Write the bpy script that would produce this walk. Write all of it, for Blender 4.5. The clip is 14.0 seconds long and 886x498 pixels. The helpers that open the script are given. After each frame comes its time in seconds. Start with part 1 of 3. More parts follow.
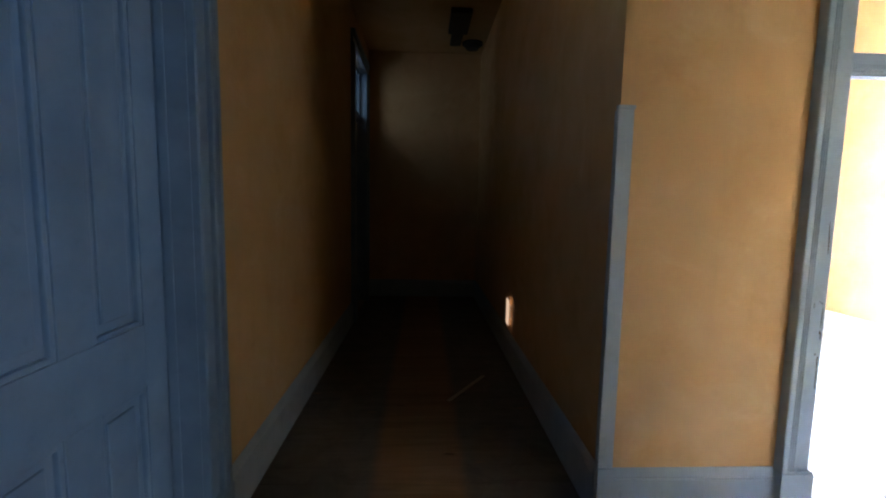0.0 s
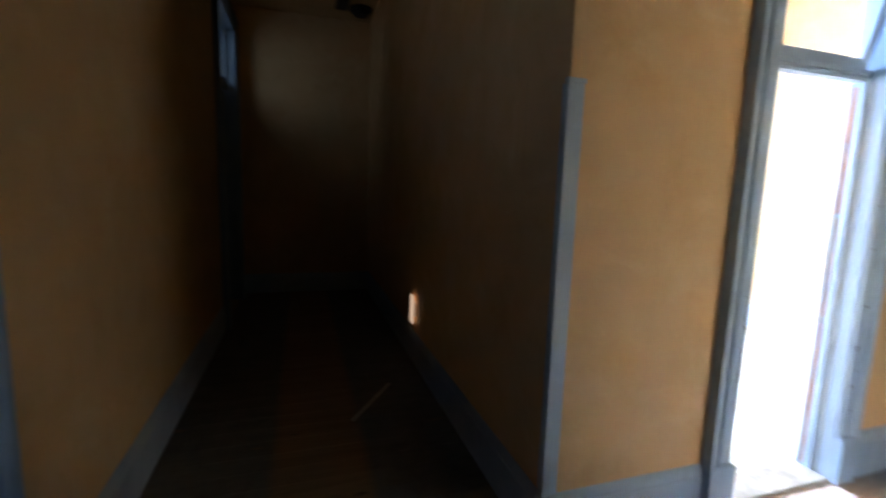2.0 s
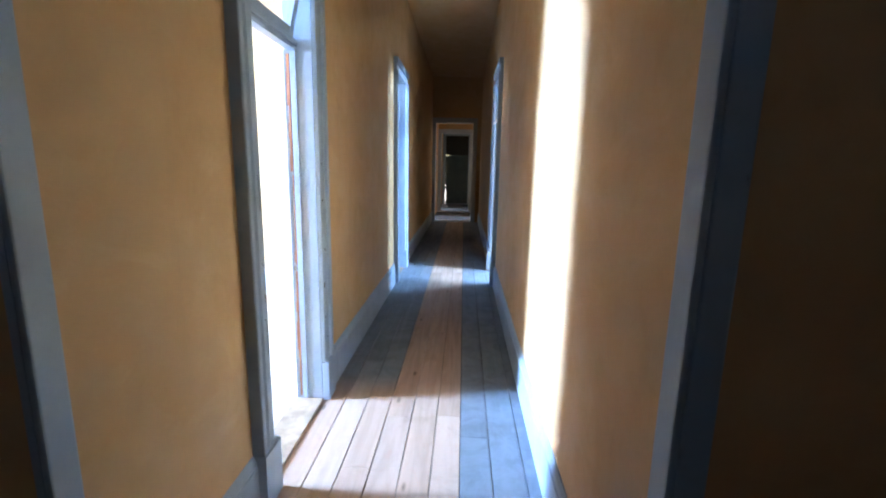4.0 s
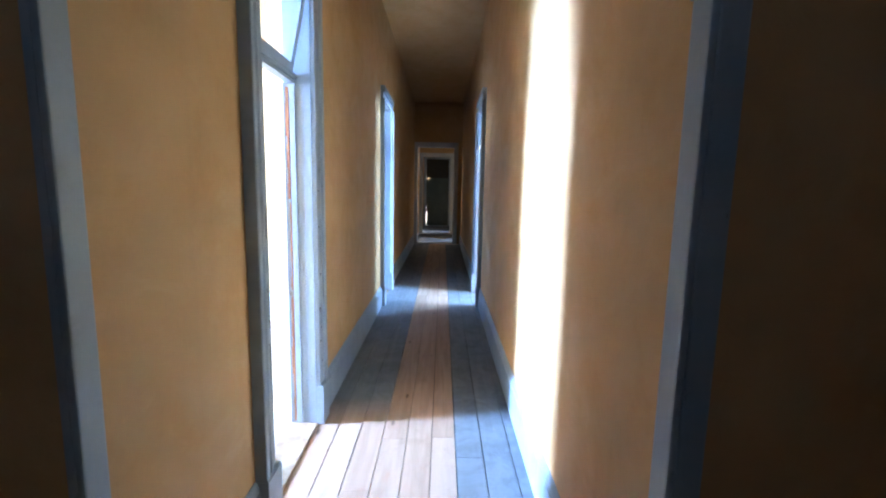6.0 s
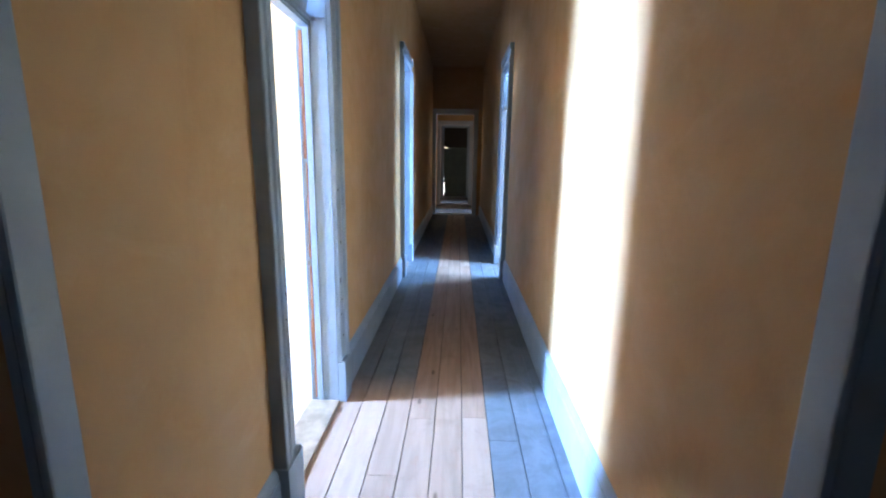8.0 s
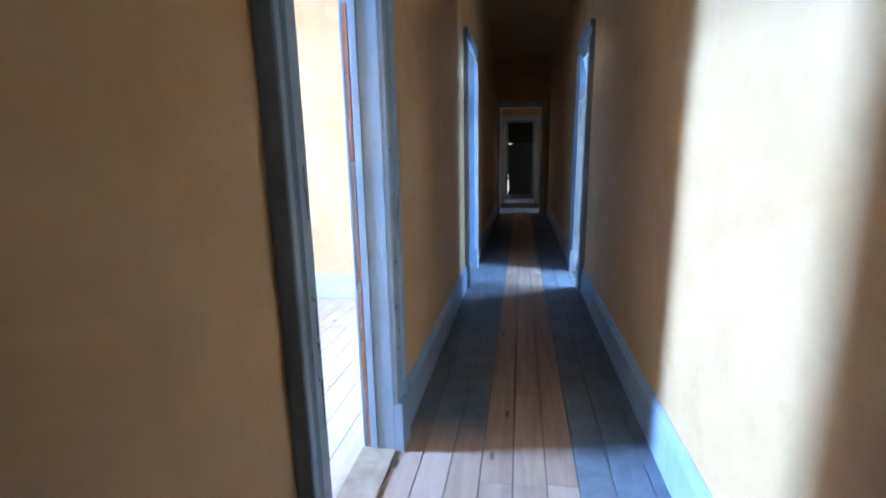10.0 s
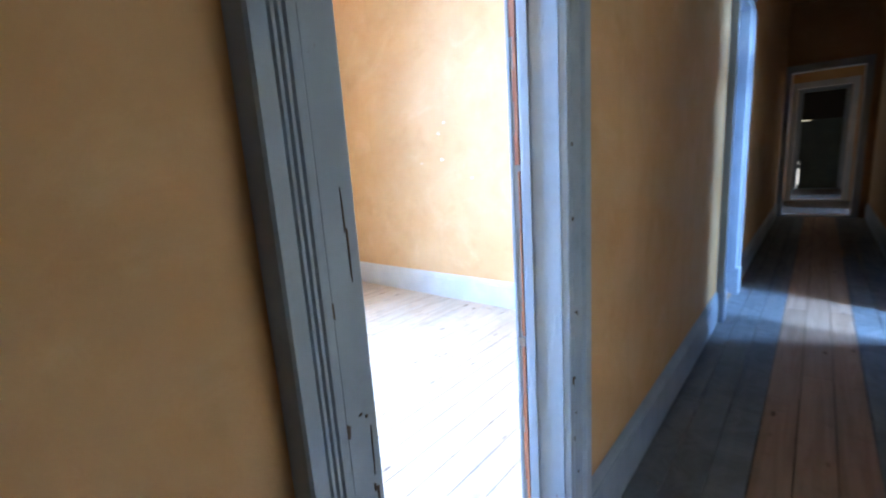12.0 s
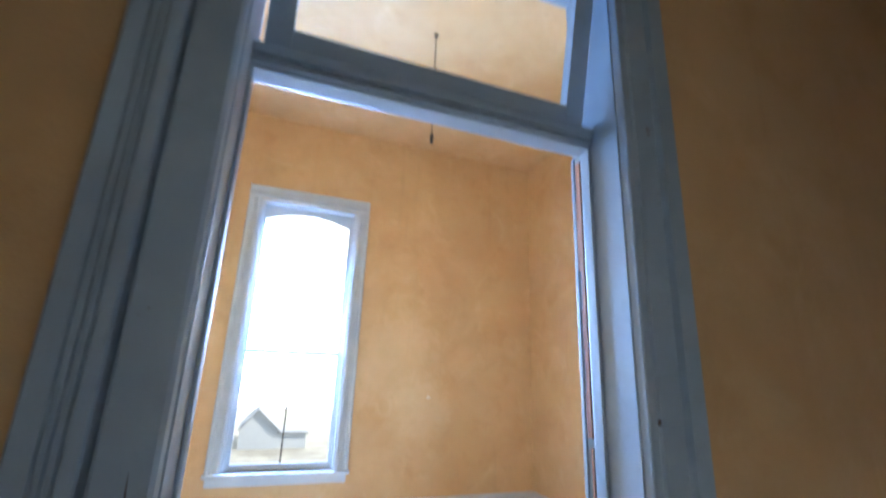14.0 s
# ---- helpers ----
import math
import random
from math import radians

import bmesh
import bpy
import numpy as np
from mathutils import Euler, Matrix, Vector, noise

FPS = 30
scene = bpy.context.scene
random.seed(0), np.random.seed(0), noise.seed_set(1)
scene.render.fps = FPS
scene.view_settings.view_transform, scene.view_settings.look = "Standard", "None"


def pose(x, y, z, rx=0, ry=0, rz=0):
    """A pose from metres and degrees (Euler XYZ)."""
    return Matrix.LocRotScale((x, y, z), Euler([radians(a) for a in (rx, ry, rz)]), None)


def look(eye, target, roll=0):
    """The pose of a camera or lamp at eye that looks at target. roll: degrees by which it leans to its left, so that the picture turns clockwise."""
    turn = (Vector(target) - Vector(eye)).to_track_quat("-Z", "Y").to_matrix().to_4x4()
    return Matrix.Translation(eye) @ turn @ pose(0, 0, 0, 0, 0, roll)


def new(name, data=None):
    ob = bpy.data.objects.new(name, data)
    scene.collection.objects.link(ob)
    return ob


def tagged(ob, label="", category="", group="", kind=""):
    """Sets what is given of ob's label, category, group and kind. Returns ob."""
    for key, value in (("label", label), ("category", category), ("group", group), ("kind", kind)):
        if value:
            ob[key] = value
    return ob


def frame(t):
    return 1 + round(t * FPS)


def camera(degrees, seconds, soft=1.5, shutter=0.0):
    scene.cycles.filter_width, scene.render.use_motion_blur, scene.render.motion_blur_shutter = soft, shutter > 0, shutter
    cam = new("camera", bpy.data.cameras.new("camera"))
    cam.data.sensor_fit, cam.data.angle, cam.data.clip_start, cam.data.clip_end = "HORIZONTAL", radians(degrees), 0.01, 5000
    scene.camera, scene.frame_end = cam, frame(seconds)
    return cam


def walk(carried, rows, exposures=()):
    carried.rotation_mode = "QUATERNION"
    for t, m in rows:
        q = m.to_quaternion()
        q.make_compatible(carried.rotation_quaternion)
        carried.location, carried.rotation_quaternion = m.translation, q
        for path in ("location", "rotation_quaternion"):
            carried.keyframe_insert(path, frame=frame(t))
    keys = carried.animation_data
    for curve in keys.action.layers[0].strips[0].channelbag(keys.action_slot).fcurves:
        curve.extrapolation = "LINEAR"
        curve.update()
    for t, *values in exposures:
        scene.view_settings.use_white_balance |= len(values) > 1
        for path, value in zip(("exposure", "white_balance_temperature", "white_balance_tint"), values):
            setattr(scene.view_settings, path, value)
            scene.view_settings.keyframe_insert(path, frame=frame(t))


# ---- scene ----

cam = camera(90.2, 14.0, soft=2.1, shutter=0.4)
PATH = [
    (0, (-0.113, -0.038, 1.518), (-0.023, 1.949, 1.312), 1.1),
    (0.5, (-0.098, 0.085, 1.5), (0.0, 2.074, 1.3), 1.4),
    (1, (-0.08, 0.195, 1.49), (0.024, 2.182, 1.3), 1.6),
    (1.5, (-0.077, 0.32, 1.522), (0.074, 2.303, 1.312), 1.3),
    (2, (-0.207, 0.439, 1.536), (0.402, 2.325, 1.27), 1.8),
    (2.2, (-0.225, 0.475, 1.49), (0.615, 2.253, 1.14), 1.6),
    (2.5, (-0.24, 0.527, 1.43), (0.835, 2.177, 1.083), 1.4),
    (3, (-0.061, 0.798, 1.476), (1.393, 2.107, 1.061), 0.9),
    (3.5, (0.025, 0.933, 1.451), (1.853, 1.644, 1.059), 3.2),
    (4, (-0.062, 1.051, 1.519), (1.902, 1.136, 1.151), 1.2),
    (6.5, (-0.16, 1.138, 1.553), (1.821, 1.129, 1.281), 1.1),
    (7, (-0.059, 1.137, 1.515), (1.909, 1.155, 1.159), 1.3),
    (9.5, (0.386, 1.391, 1.464), (2.34, 1.525, 1.058), 0.1),
    (10, (0.612, 1.32, 1.482), (2.541, 1.66, 1.077), -1.0),
    (10.5, (0.804, 1.348, 1.494), (2.726, 1.72, 1.084), -1.5),
    (11, (0.996, 1.463, 1.499), (2.859, 2.065, 1.092), -1.8),
    (11.5, (1.137, 1.463, 1.489), (2.881, 2.355, 1.084), -3.2),
    (12, (1.325, 1.348, 1.495), (2.816, 2.623, 1.109), -3.9),
    (12.5, (1.439, 1.328, 1.474), (2.756, 2.78, 1.08), -4.3),
    (13, (1.622, 1.408, 1.489), (2.757, 3.005, 1.088), -4.1),
    (13.2, (1.692, 1.441, 1.504), (2.761, 3.086, 1.116), -2.9),
    (13.5, (1.8, 1.4, 1.505), (2.685, 3.178, 1.271), -1.6),
    (13.6, (1.836, 1.385, 1.53), (2.674, 3.197, 1.418), -1.2),
    (13.8, (1.882, 1.3, 1.602), (2.638, 3.129, 1.888), 0.2),
    (14, (1.881, 1.212, 1.599), (2.543, 3.022, 2.134), 2.2),
]
EXPOSURE = [(0, 2.32, 7600, 10), (0.5, 2.2, 7900, 10), (1, 2.5, 8500, 10), (1.5, 2.5, 8100, 10), (2, 2.1, 7300, 10), (2.5, 1.95, 7000, 10), (3, 1.95, 6850, 10), (4, 1.95, 7050, 10), (6.5, 2.1, 6950, 10), (7, 2.0, 6900, 10),
            (9.5, 1.34, 6100, 10), (10.5, 0.92, 6350, 10), (11, 1.1, 6400, 10), (11.5, 1.42, 6600, 10), (12, 1.12, 6600, 10), (13, 0.72, 6700, 10), (13.6, 0.25, 6400, 10), (14, 0.48, 6500, 10)]
walk(cam, [(t, look(eye, target, roll)) for t, eye, target, roll in PATH], exposures=EXPOSURE)

# ---- light ----
world = bpy.data.worlds.new("sky")
scene.world = world
world.use_nodes = True
wn = world.node_tree
sky = wn.nodes.new("ShaderNodeTexSky")
sky.sky_type = "NISHITA"
sky.sun_disc = False
sky.sun_elevation, sky.sun_rotation = radians(48), radians(120)
wn.links.new(sky.outputs[0], wn.nodes["Background"].inputs[0])
wn.nodes["Background"].inputs[1].default_value = 0.15
sun = bpy.data.lights.new("sun", "SUN")
sun.energy, sun.angle, sun.color = 4.0, radians(0.5), (1, 0.94, 0.86)
new("sun", sun).matrix_world = look((0, 0, 30), (-math.sin(radians(120)) * math.cos(radians(48)), -math.cos(radians(120)) * math.cos(radians(48)), 30 - math.sin(radians(48))))


def daylight_lamp(name, m, wide, high, watts, colour, spread=180):
    """Area lamp for sky light, at a window or in an added windowless space."""
    data = bpy.data.lights.new(name, "AREA")
    data.shape, data.size, data.size_y, data.energy, data.color = "RECTANGLE", wide, high, watts, colour
    data.spread = radians(spread)
    new(name, data).matrix_world = m


SKY = (0.295, 0.525, 1.0)
daylight_lamp("daylight_lamp", pose(1.88, 6.74, 2.34, -73, 0, 0), 0.74, 1.76, 400, (0.29, 0.52, 1.0), 130)
daylight_lamp("daylight_lamp", pose(7.2, -3.0, 2.55, 56, 0, 0), 0.9, 1.0, 150, (0.30, 0.55, 1.0), 130)
daylight_lamp("daylight_lamp", pose(5.5, -3.0, 2.4, 60, 0, -8), 0.7, 0.9, 235, (0.31, 0.56, 1.0), 130)
# Two lamps added in unseen windowless recesses, to brighten the far door frames.
daylight_lamp("daylight_lamp", pose(13.2, -1.38, 1.7, 90, 0, 0), 0.8, 2.0, 85, SKY)
daylight_lamp("daylight_lamp", pose(15.9, 3.93, 1.7, -90, 0, 0), 0.8, 2.0, 75, SKY)
# Two lamps added in the unseen closet, to light the transom from behind.
daylight_lamp("daylight_lamp", pose(-1.55, 5.62, 3.05, 84, 0, -42), 0.5, 0.5, 0.20, (0.38, 0.58, 0.85), 120)
daylight_lamp("daylight_lamp", pose(-1.43, 7.17, 3.02, -90, 0, 0), 0.44, 0.56, 0.32, (0.36, 0.56, 1.0))
# Window light of the unseen corner room, aimed at door_4.
daylight_lamp("daylight_lamp", pose(3.1, -2.1, 1.5, 90, 0, 90), 0.6, 0.7, 16, (0.42, 0.68, 1.0))


# ---- materials ----
def nodes_of(name, rough, metal=0.0):
    m = bpy.data.materials.new(name)
    m.use_nodes = True
    t = m.node_tree
    b = t.nodes["Principled BSDF"]
    b.inputs["Roughness"].default_value, b.inputs["Metallic"].default_value = rough, metal
    return m, t, b


def node(t, kind, **put):
    n = t.nodes.new("ShaderNode" + kind)
    for key, value in put.items():
        n.inputs[key.replace("_", " ")].default_value = value
    return n


def coords(t, scale=(1, 1, 1)):
    """World metres, stretched."""
    g = t.nodes.new("ShaderNodeNewGeometry")
    m = t.nodes.new("ShaderNodeMapping")
    m.inputs["Scale"].default_value = scale
    t.links.new(g.outputs["Position"], m.inputs[0])
    return m.outputs[0]


def cloud(t, vec, scale, detail=4.0, rough=0.55, warp=0.0):
    n = node(t, "TexNoise", Scale=scale, Detail=detail, Roughness=rough, Distortion=warp)
    t.links.new(vec, n.inputs["Vector"])
    return n.outputs["Fac"]


def span(t, value, lo, hi, a=0.0, b=1.0):
    n = t.nodes.new("ShaderNodeMapRange")
    n.interpolation_type = "SMOOTHSTEP"
    for i, v in ((1, lo), (2, hi), (3, a), (4, b)):
        n.inputs[i].default_value = v
    t.links.new(value, n.inputs[0])
    return n.outputs[0]


def mix(t, fac, a, b, how="MIX"):
    n = t.nodes.new("ShaderNodeMix")
    n.data_type, n.blend_type = "RGBA", how
    for i, v in ((0, fac), (6, a), (7, b)):
        if isinstance(v, (tuple, float, int)):
            n.inputs[i].default_value = (*v, 1) if isinstance(v, tuple) else v
        else:
            t.links.new(v, n.inputs[i])
    return n.outputs[2]


def calc(t, how, a, b=0.0):
    n = t.nodes.new("ShaderNodeMath")
    n.operation = how
    for i, v in ((0, a), (1, b)):
        if isinstance(v, (float, int)):
            n.inputs[i].default_value = v
        else:
            t.links.new(v, n.inputs[i])
    return n.outputs[0]


def relief(t, b, height, strength, depth):
    n = t.nodes.new("ShaderNodeBump")
    n.inputs["Strength"].default_value, n.inputs["Distance"].default_value = strength, depth
    t.links.new(height, n.inputs["Height"])
    t.links.new(n.outputs[0], b.inputs["Normal"])


def plaster(name="ochre_plaster", patches=()):
    """Mottled limewashed plaster. patches: pale mended places, as (x, z, half width, half height)."""
    m, t, b = nodes_of(name, 0.75)
    v = coords(t)
    big, mid, fine = cloud(t, v, 1.1, 5, 0.6, 0.6), cloud(t, v, 4.5, 6, 0.65, 0.3), cloud(t, v, 70, 3)
    c = mix(t, span(t, big, 0.35, 0.7), (0.582, 0.351, 0.162), (0.642, 0.402, 0.201))
    c = mix(t, span(t, mid, 0.5, 0.78, 0, 0.5), c, (0.51, 0.29, 0.120))
    c = mix(t, span(t, cloud(t, v, 2.2, 7, 0.7, 1.2), 0.48, 0.85, 0, 0.7), c, (0.72, 0.51, 0.29))
    for px, pz, half, high in patches:
        x, _, z = xyz(t)
        u, w = calc(t, "DIVIDE", calc(t, "SUBTRACT", x, px), half), calc(t, "DIVIDE", calc(t, "SUBTRACT", z, pz), high)
        far = calc(t, "SQRT", calc(t, "ADD", calc(t, "MULTIPLY", u, u), calc(t, "MULTIPLY", w, w)))
        far = calc(t, "ADD", far, calc(t, "MULTIPLY", cloud(t, v, 5.5, 6, 0.65, 0.8), 1.1))
        c = mix(t, span(t, far, 1.05, 1.75, 0.30, 0.0), c, (0.80, 0.62, 0.40))
    drip = cloud(t, coords(t, (9, 9, 0.6)), 1.0, 4)
    c = mix(t, span(t, drip, 0.55, 0.8, 0, 0.28), c, (0.46, 0.28, 0.13))
    t.links.new(c, b.inputs["Base Color"])
    t.links.new(span(t, mid, 0.3, 0.7, 0.62, 0.85), b.inputs["Roughness"])
    relief(t, b, calc(t, "ADD", calc(t, "MULTIPLY", fine, 0.3), mid), 0.35, 0.008)
    return m


def paint(name, base, dark, chip, wear, rough=0.42):
    """Old brushed oil paint, chipped to the wood along its length."""
    m, t, b = nodes_of(name, rough)
    v = coords(t)
    big, fine = cloud(t, v, 3.0, 5, 0.6), cloud(t, coords(t, (22, 22, 3)), 1.0, 3)
    c = mix(t, span(t, big, 0.3, 0.75), dark, base)
    c = mix(t, span(t, cloud(t, v, 14, 5, 0.7), 0.55, 0.8, 0, 0.35), c, tuple(x * 0.6 for x in dark))
    flake = cloud(t, coords(t, (26, 26, 9)), 1.0, 6, 0.72, 0.5)
    gone = span(t, flake, wear, wear + 0.02)
    c = mix(t, gone, c, chip)
    t.links.new(c, b.inputs["Base Color"])
    t.links.new(span(t, fine, 0.3, 0.7, rough - 0.04, rough + 0.10), b.inputs["Roughness"])
    relief(t, b, calc(t, "SUBTRACT", calc(t, "MULTIPLY", fine, 0.12), gone), 0.3, 0.003)
    return m


def boards(name, bare, worn, coat, lane):
    """Softwood floorboards along x. lane: where the grey paint lies, as a node value made by lane(t)."""
    m, t, b = nodes_of(name, 0.6)
    info = t.nodes.new("ShaderNodeObjectInfo")
    v = coords(t)
    shift = t.nodes.new("ShaderNodeVectorMath")
    shift.operation = "MULTIPLY_ADD"
    t.links.new(info.outputs["Random"], shift.inputs[0])
    shift.inputs[1].default_value = (31, 17, 7)
    g = t.nodes.new("ShaderNodeNewGeometry")
    t.links.new(g.outputs["Position"], shift.inputs[2])
    stretch = t.nodes.new("ShaderNodeMapping")
    stretch.inputs["Scale"].default_value = (1.1, 15, 15)
    t.links.new(shift.outputs[0], stretch.inputs[0])
    grain = cloud(t, stretch.outputs[0], 1.0, 6, 0.6, 1.1)
    c = mix(t, span(t, grain, 0.35, 0.68), bare, tuple(x * 0.78 for x in bare))
    c = mix(t, calc(t, "MULTIPLY", info.outputs["Random"], 0.55), c, worn)
    knots = t.nodes.new("ShaderNodeTexVoronoi")
    kv = t.nodes.new("ShaderNodeMapping")
    kv.inputs["Scale"].default_value = (2.6, 7.5, 1)
    t.links.new(shift.outputs[0], kv.inputs[0])
    t.links.new(kv.outputs[0], knots.inputs["Vector"])
    knots.inputs["Scale"].default_value = 1.0
    c = mix(t, span(t, knots.outputs["Distance"], 0.05, 0.13, 0.85, 0.0), c, (0.09, 0.045, 0.02))
    flush = cloud(t, coords(t, (3, 8, 8)), 1.7, 6, 0.7, 0.9)
    c = mix(t, span(t, flush, 0.54, 0.72, 0, 0.45), c, tuple(x * k for x, k in zip(bare, (0.95, 0.72, 0.66))))
    dirt = cloud(t, v, 5, 6, 0.7, 0.8)
    c = mix(t, span(t, dirt, 0.5, 0.8, 0, 0.4), c, (0.16, 0.10, 0.06))
    wear = cloud(t, coords(t, (2.2, 9, 9)), 1.0, 7, 0.7, 0.5)
    cover = lane(t, wear)
    tone = mix(t, span(t, dirt, 0.35, 0.7), coat, tuple(x * 0.68 for x in coat))
    c = mix(t, cover, c, tone)
    t.links.new(c, b.inputs["Base Color"])
    t.links.new(span(t, grain, 0.3, 0.7, 0.46, 0.7), b.inputs["Roughness"])
    relief(t, b, calc(t, "ADD", grain, calc(t, "MULTIPLY", cover, 0.4)), 0.3, 0.003)
    return m


def xyz(t):
    g = t.nodes.new("ShaderNodeNewGeometry")
    s = t.nodes.new("ShaderNodeSeparateXYZ")
    t.links.new(g.outputs["Position"], s.inputs[0])
    return s.outputs


def corridor_lane(t, wear):
    x, y, _ = xyz(t)
    off = calc(t, "ABSOLUTE", calc(t, "SUBTRACT", y, 1.257))
    side = span(t, off, 0.222, 0.232)
    trod = span(t, calc(t, "ABSOLUTE", calc(t, "SUBTRACT", x, 2.0)), 0.55, 1.0)
    north = span(t, y, 1.44, 1.48)
    keep = calc(t, "SUBTRACT", 1.0, calc(t, "MULTIPLY", calc(t, "SUBTRACT", 1.0, trod), calc(t, "MULTIPLY", north, span(t, wear, 0.12, 0.34))))
    return calc(t, "MULTIPLY", calc(t, "MULTIPLY", side, keep), span(t, wear, 0.74, 0.66))


def hall_lane(t, wear):
    x, y, _ = xyz(t)
    side = span(t, calc(t, "ABSOLUTE", calc(t, "SUBTRACT", x, -0.12)), 0.20, 0.30)
    return calc(t, "MULTIPLY", side, span(t, wear, 0.7, 0.62))


def room_lane(t, wear):
    return span(t, calc(t, "ADD", wear, calc(t, "MULTIPLY", cloud(t, coords(t), 1.3, 4), 0.5)), 0.72, 0.95, 0, 0.75)


def plain(name, colour, rough, metal=0.0, vary=0.25, scale=12.0):
    m, t, b = nodes_of(name, rough, metal)
    n = cloud(t, coords(t), scale, 5, 0.6)
    t.links.new(mix(t, span(t, n, 0.3, 0.7), colour, tuple(x * (1 - vary) for x in colour)), b.inputs["Base Color"])
    relief(t, b, n, 0.15, 0.002)
    return m


def raw_wood():
    m, t, b = nodes_of("split_wood", 0.7)
    g = cloud(t, coords(t, (70, 70, 3)), 1.0, 6, 0.65, 0.8)
    t.links.new(mix(t, span(t, g, 0.35, 0.65), (0.52, 0.22, 0.11), (0.30, 0.10, 0.05)), b.inputs["Base Color"])
    relief(t, b, g, 0.8, 0.004)
    return m


def glass():
    m, t, b = nodes_of("window_glass", 0.03)
    b.inputs["Base Color"].default_value = (0.95, 0.98, 0.97, 1)
    b.inputs["Transmission Weight"].default_value, b.inputs["IOR"].default_value = 1.0, 1.05
    return m


PLASTER = plaster()
PATCHED = plaster("patched_ochre_plaster", ((3.15, 1.70, 0.62, 0.55), (3.50, 1.20, 0.45, 0.36)))
TRIM = paint("grey_blue_paint", (0.37, 0.46, 0.55), (0.29, 0.37, 0.46), (0.16, 0.11, 0.07), 0.70)
DOOR = paint("blue_door_paint", (0.22, 0.31, 0.43), (0.16, 0.24, 0.35), (0.14, 0.12, 0.10), 0.76, 0.36)
PALE = paint("pale_window_paint", (0.58, 0.61, 0.64), (0.48, 0.52, 0.56), (0.30, 0.24, 0.18), 0.74)
GREEN = paint("dark_green_paint", (0.07, 0.10, 0.09), (0.05, 0.07, 0.065), (0.12, 0.08, 0.05), 0.78)
CORRIDOR = boards("corridor_boards", (0.43, 0.285, 0.205), (0.53, 0.395, 0.315), (0.18, 0.215, 0.25), corridor_lane)
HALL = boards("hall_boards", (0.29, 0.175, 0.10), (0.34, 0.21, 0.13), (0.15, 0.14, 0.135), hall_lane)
ROOM = boards("room_boards", (0.58, 0.47, 0.35), (0.65, 0.55, 0.44), (0.60, 0.54, 0.48), room_lane)
UNDER = plain("subfloor", (0.05, 0.035, 0.025), 0.9)
SILL = plain("worn_threshold_wood", (0.40, 0.30, 0.21), 0.6, 0, 0.4)
SPLIT = raw_wood()
GLASS = glass()


def glowing(name, colour, power):
    m, t, b = nodes_of(name, 0.4)
    b.inputs["Base Color"].default_value = (*colour, 1)
    b.inputs["Emission Color"].default_value, b.inputs["Emission Strength"].default_value = (*colour, 1), power
    return m


# Glow put into the hall outlet's face; not a known lamp.
LIT = glowing("glowing_outlet_face", (0.9, 0.66, 0.52), 0.16)
IVORY = plain("ivory_plastic", (0.82, 0.76, 0.70), 0.35, 0, 0.08)
DARK = plain("dark_metal", (0.03, 0.025, 0.02), 0.5, 0.3)
STEEL = plain("worn_steel", (0.35, 0.34, 0.32), 0.4, 0.9)
NICK = plain("bare_dark_wood", (0.10, 0.075, 0.055), 0.8)
CORD = plain("cord", (0.14, 0.09, 0.05), 0.8)
CHALK = plain("bare_white_plaster", (0.80, 0.72, 0.60), 0.8, 0, 0.1, 60)


# ---- geometry helpers ----
def block(bm, x0, x1, y0, y1, z0, z1, bevel=0.0):
    got = bmesh.ops.create_cube(bm, size=1, matrix=Matrix.Translation(((x0 + x1) / 2, (y0 + y1) / 2, (z0 + z1) / 2)) @ Matrix.Diagonal((abs(x1 - x0), abs(y1 - y0), abs(z1 - z0), 1)))
    if bevel:
        edges = list({e for v in got["verts"] for e in v.link_edges})
        bmesh.ops.bevel(bm, geom=edges, offset=bevel, segments=2, profile=0.6, affect="EDGES")
    return bm


def prism(bm, outline, place, length):
    """Extrudes a closed outline (u, v) along w; place maps (u, v, w) to the thing's own space."""
    a = [bm.verts.new(place(u, v, 0)) for u, v in outline]
    b = [bm.verts.new(place(u, v, length)) for u, v in outline]
    n = len(a)
    for i in range(n):
        bm.faces.new((a[i], a[(i + 1) % n], b[(i + 1) % n], b[i]))
    bm.faces.new(a[::-1])
    bm.faces.new(b)
    bmesh.ops.recalc_face_normals(bm, faces=bm.faces)
    return bm


def mesh_of(name, bm, material):
    me = bpy.data.meshes.new(name)
    bm.to_mesh(me)
    bm.free()
    me.materials.append(material)
    return me


def part(name, bm, material, parent=None, label=""):
    ob = new(name, mesh_of(name, bm, material))
    ob.parent = parent
    if label:
        ob["label"] = label
    return ob


def thing(name, m, label, category, kind="", group=""):
    ob = tagged(new(name), label, category, group, kind)
    ob.empty_display_size = 0.1
    ob.matrix_basis = m
    return ob


def boxpart(name, parent, material, *ext, bevel=0.003, label=""):
    return part(name, block(bmesh.new(), *ext, bevel), material, parent, label)


# ---- plan ----
N, S, W, E = 1.93, 0.615, -1.0, 0.75      # faces of the corridor's north and south walls, the hall's west and east walls
T, H = 0.16, 3.84                         # wall thickness, ceiling height
BAR, HEAD = 2.15, 2.66                    # underside of a transom bar, head of a door opening
A0, A1 = 1.752, 2.578                     # doorway of the bright room
S0, S1 = 5.65, 6.41                       # doorway in the south wall
B0, B1 = 5.65, 6.42                       # doorway in the north wall across from it
W0, W1 = 0.80, 1.72                       # door at the corridor's west end
X0, X1, Y1, RH = 0.91, 4.99, 6.277, 4.42  # the bright room and its higher ceiling
END = 7.1                                 # hall's north end
FAR = 18.1


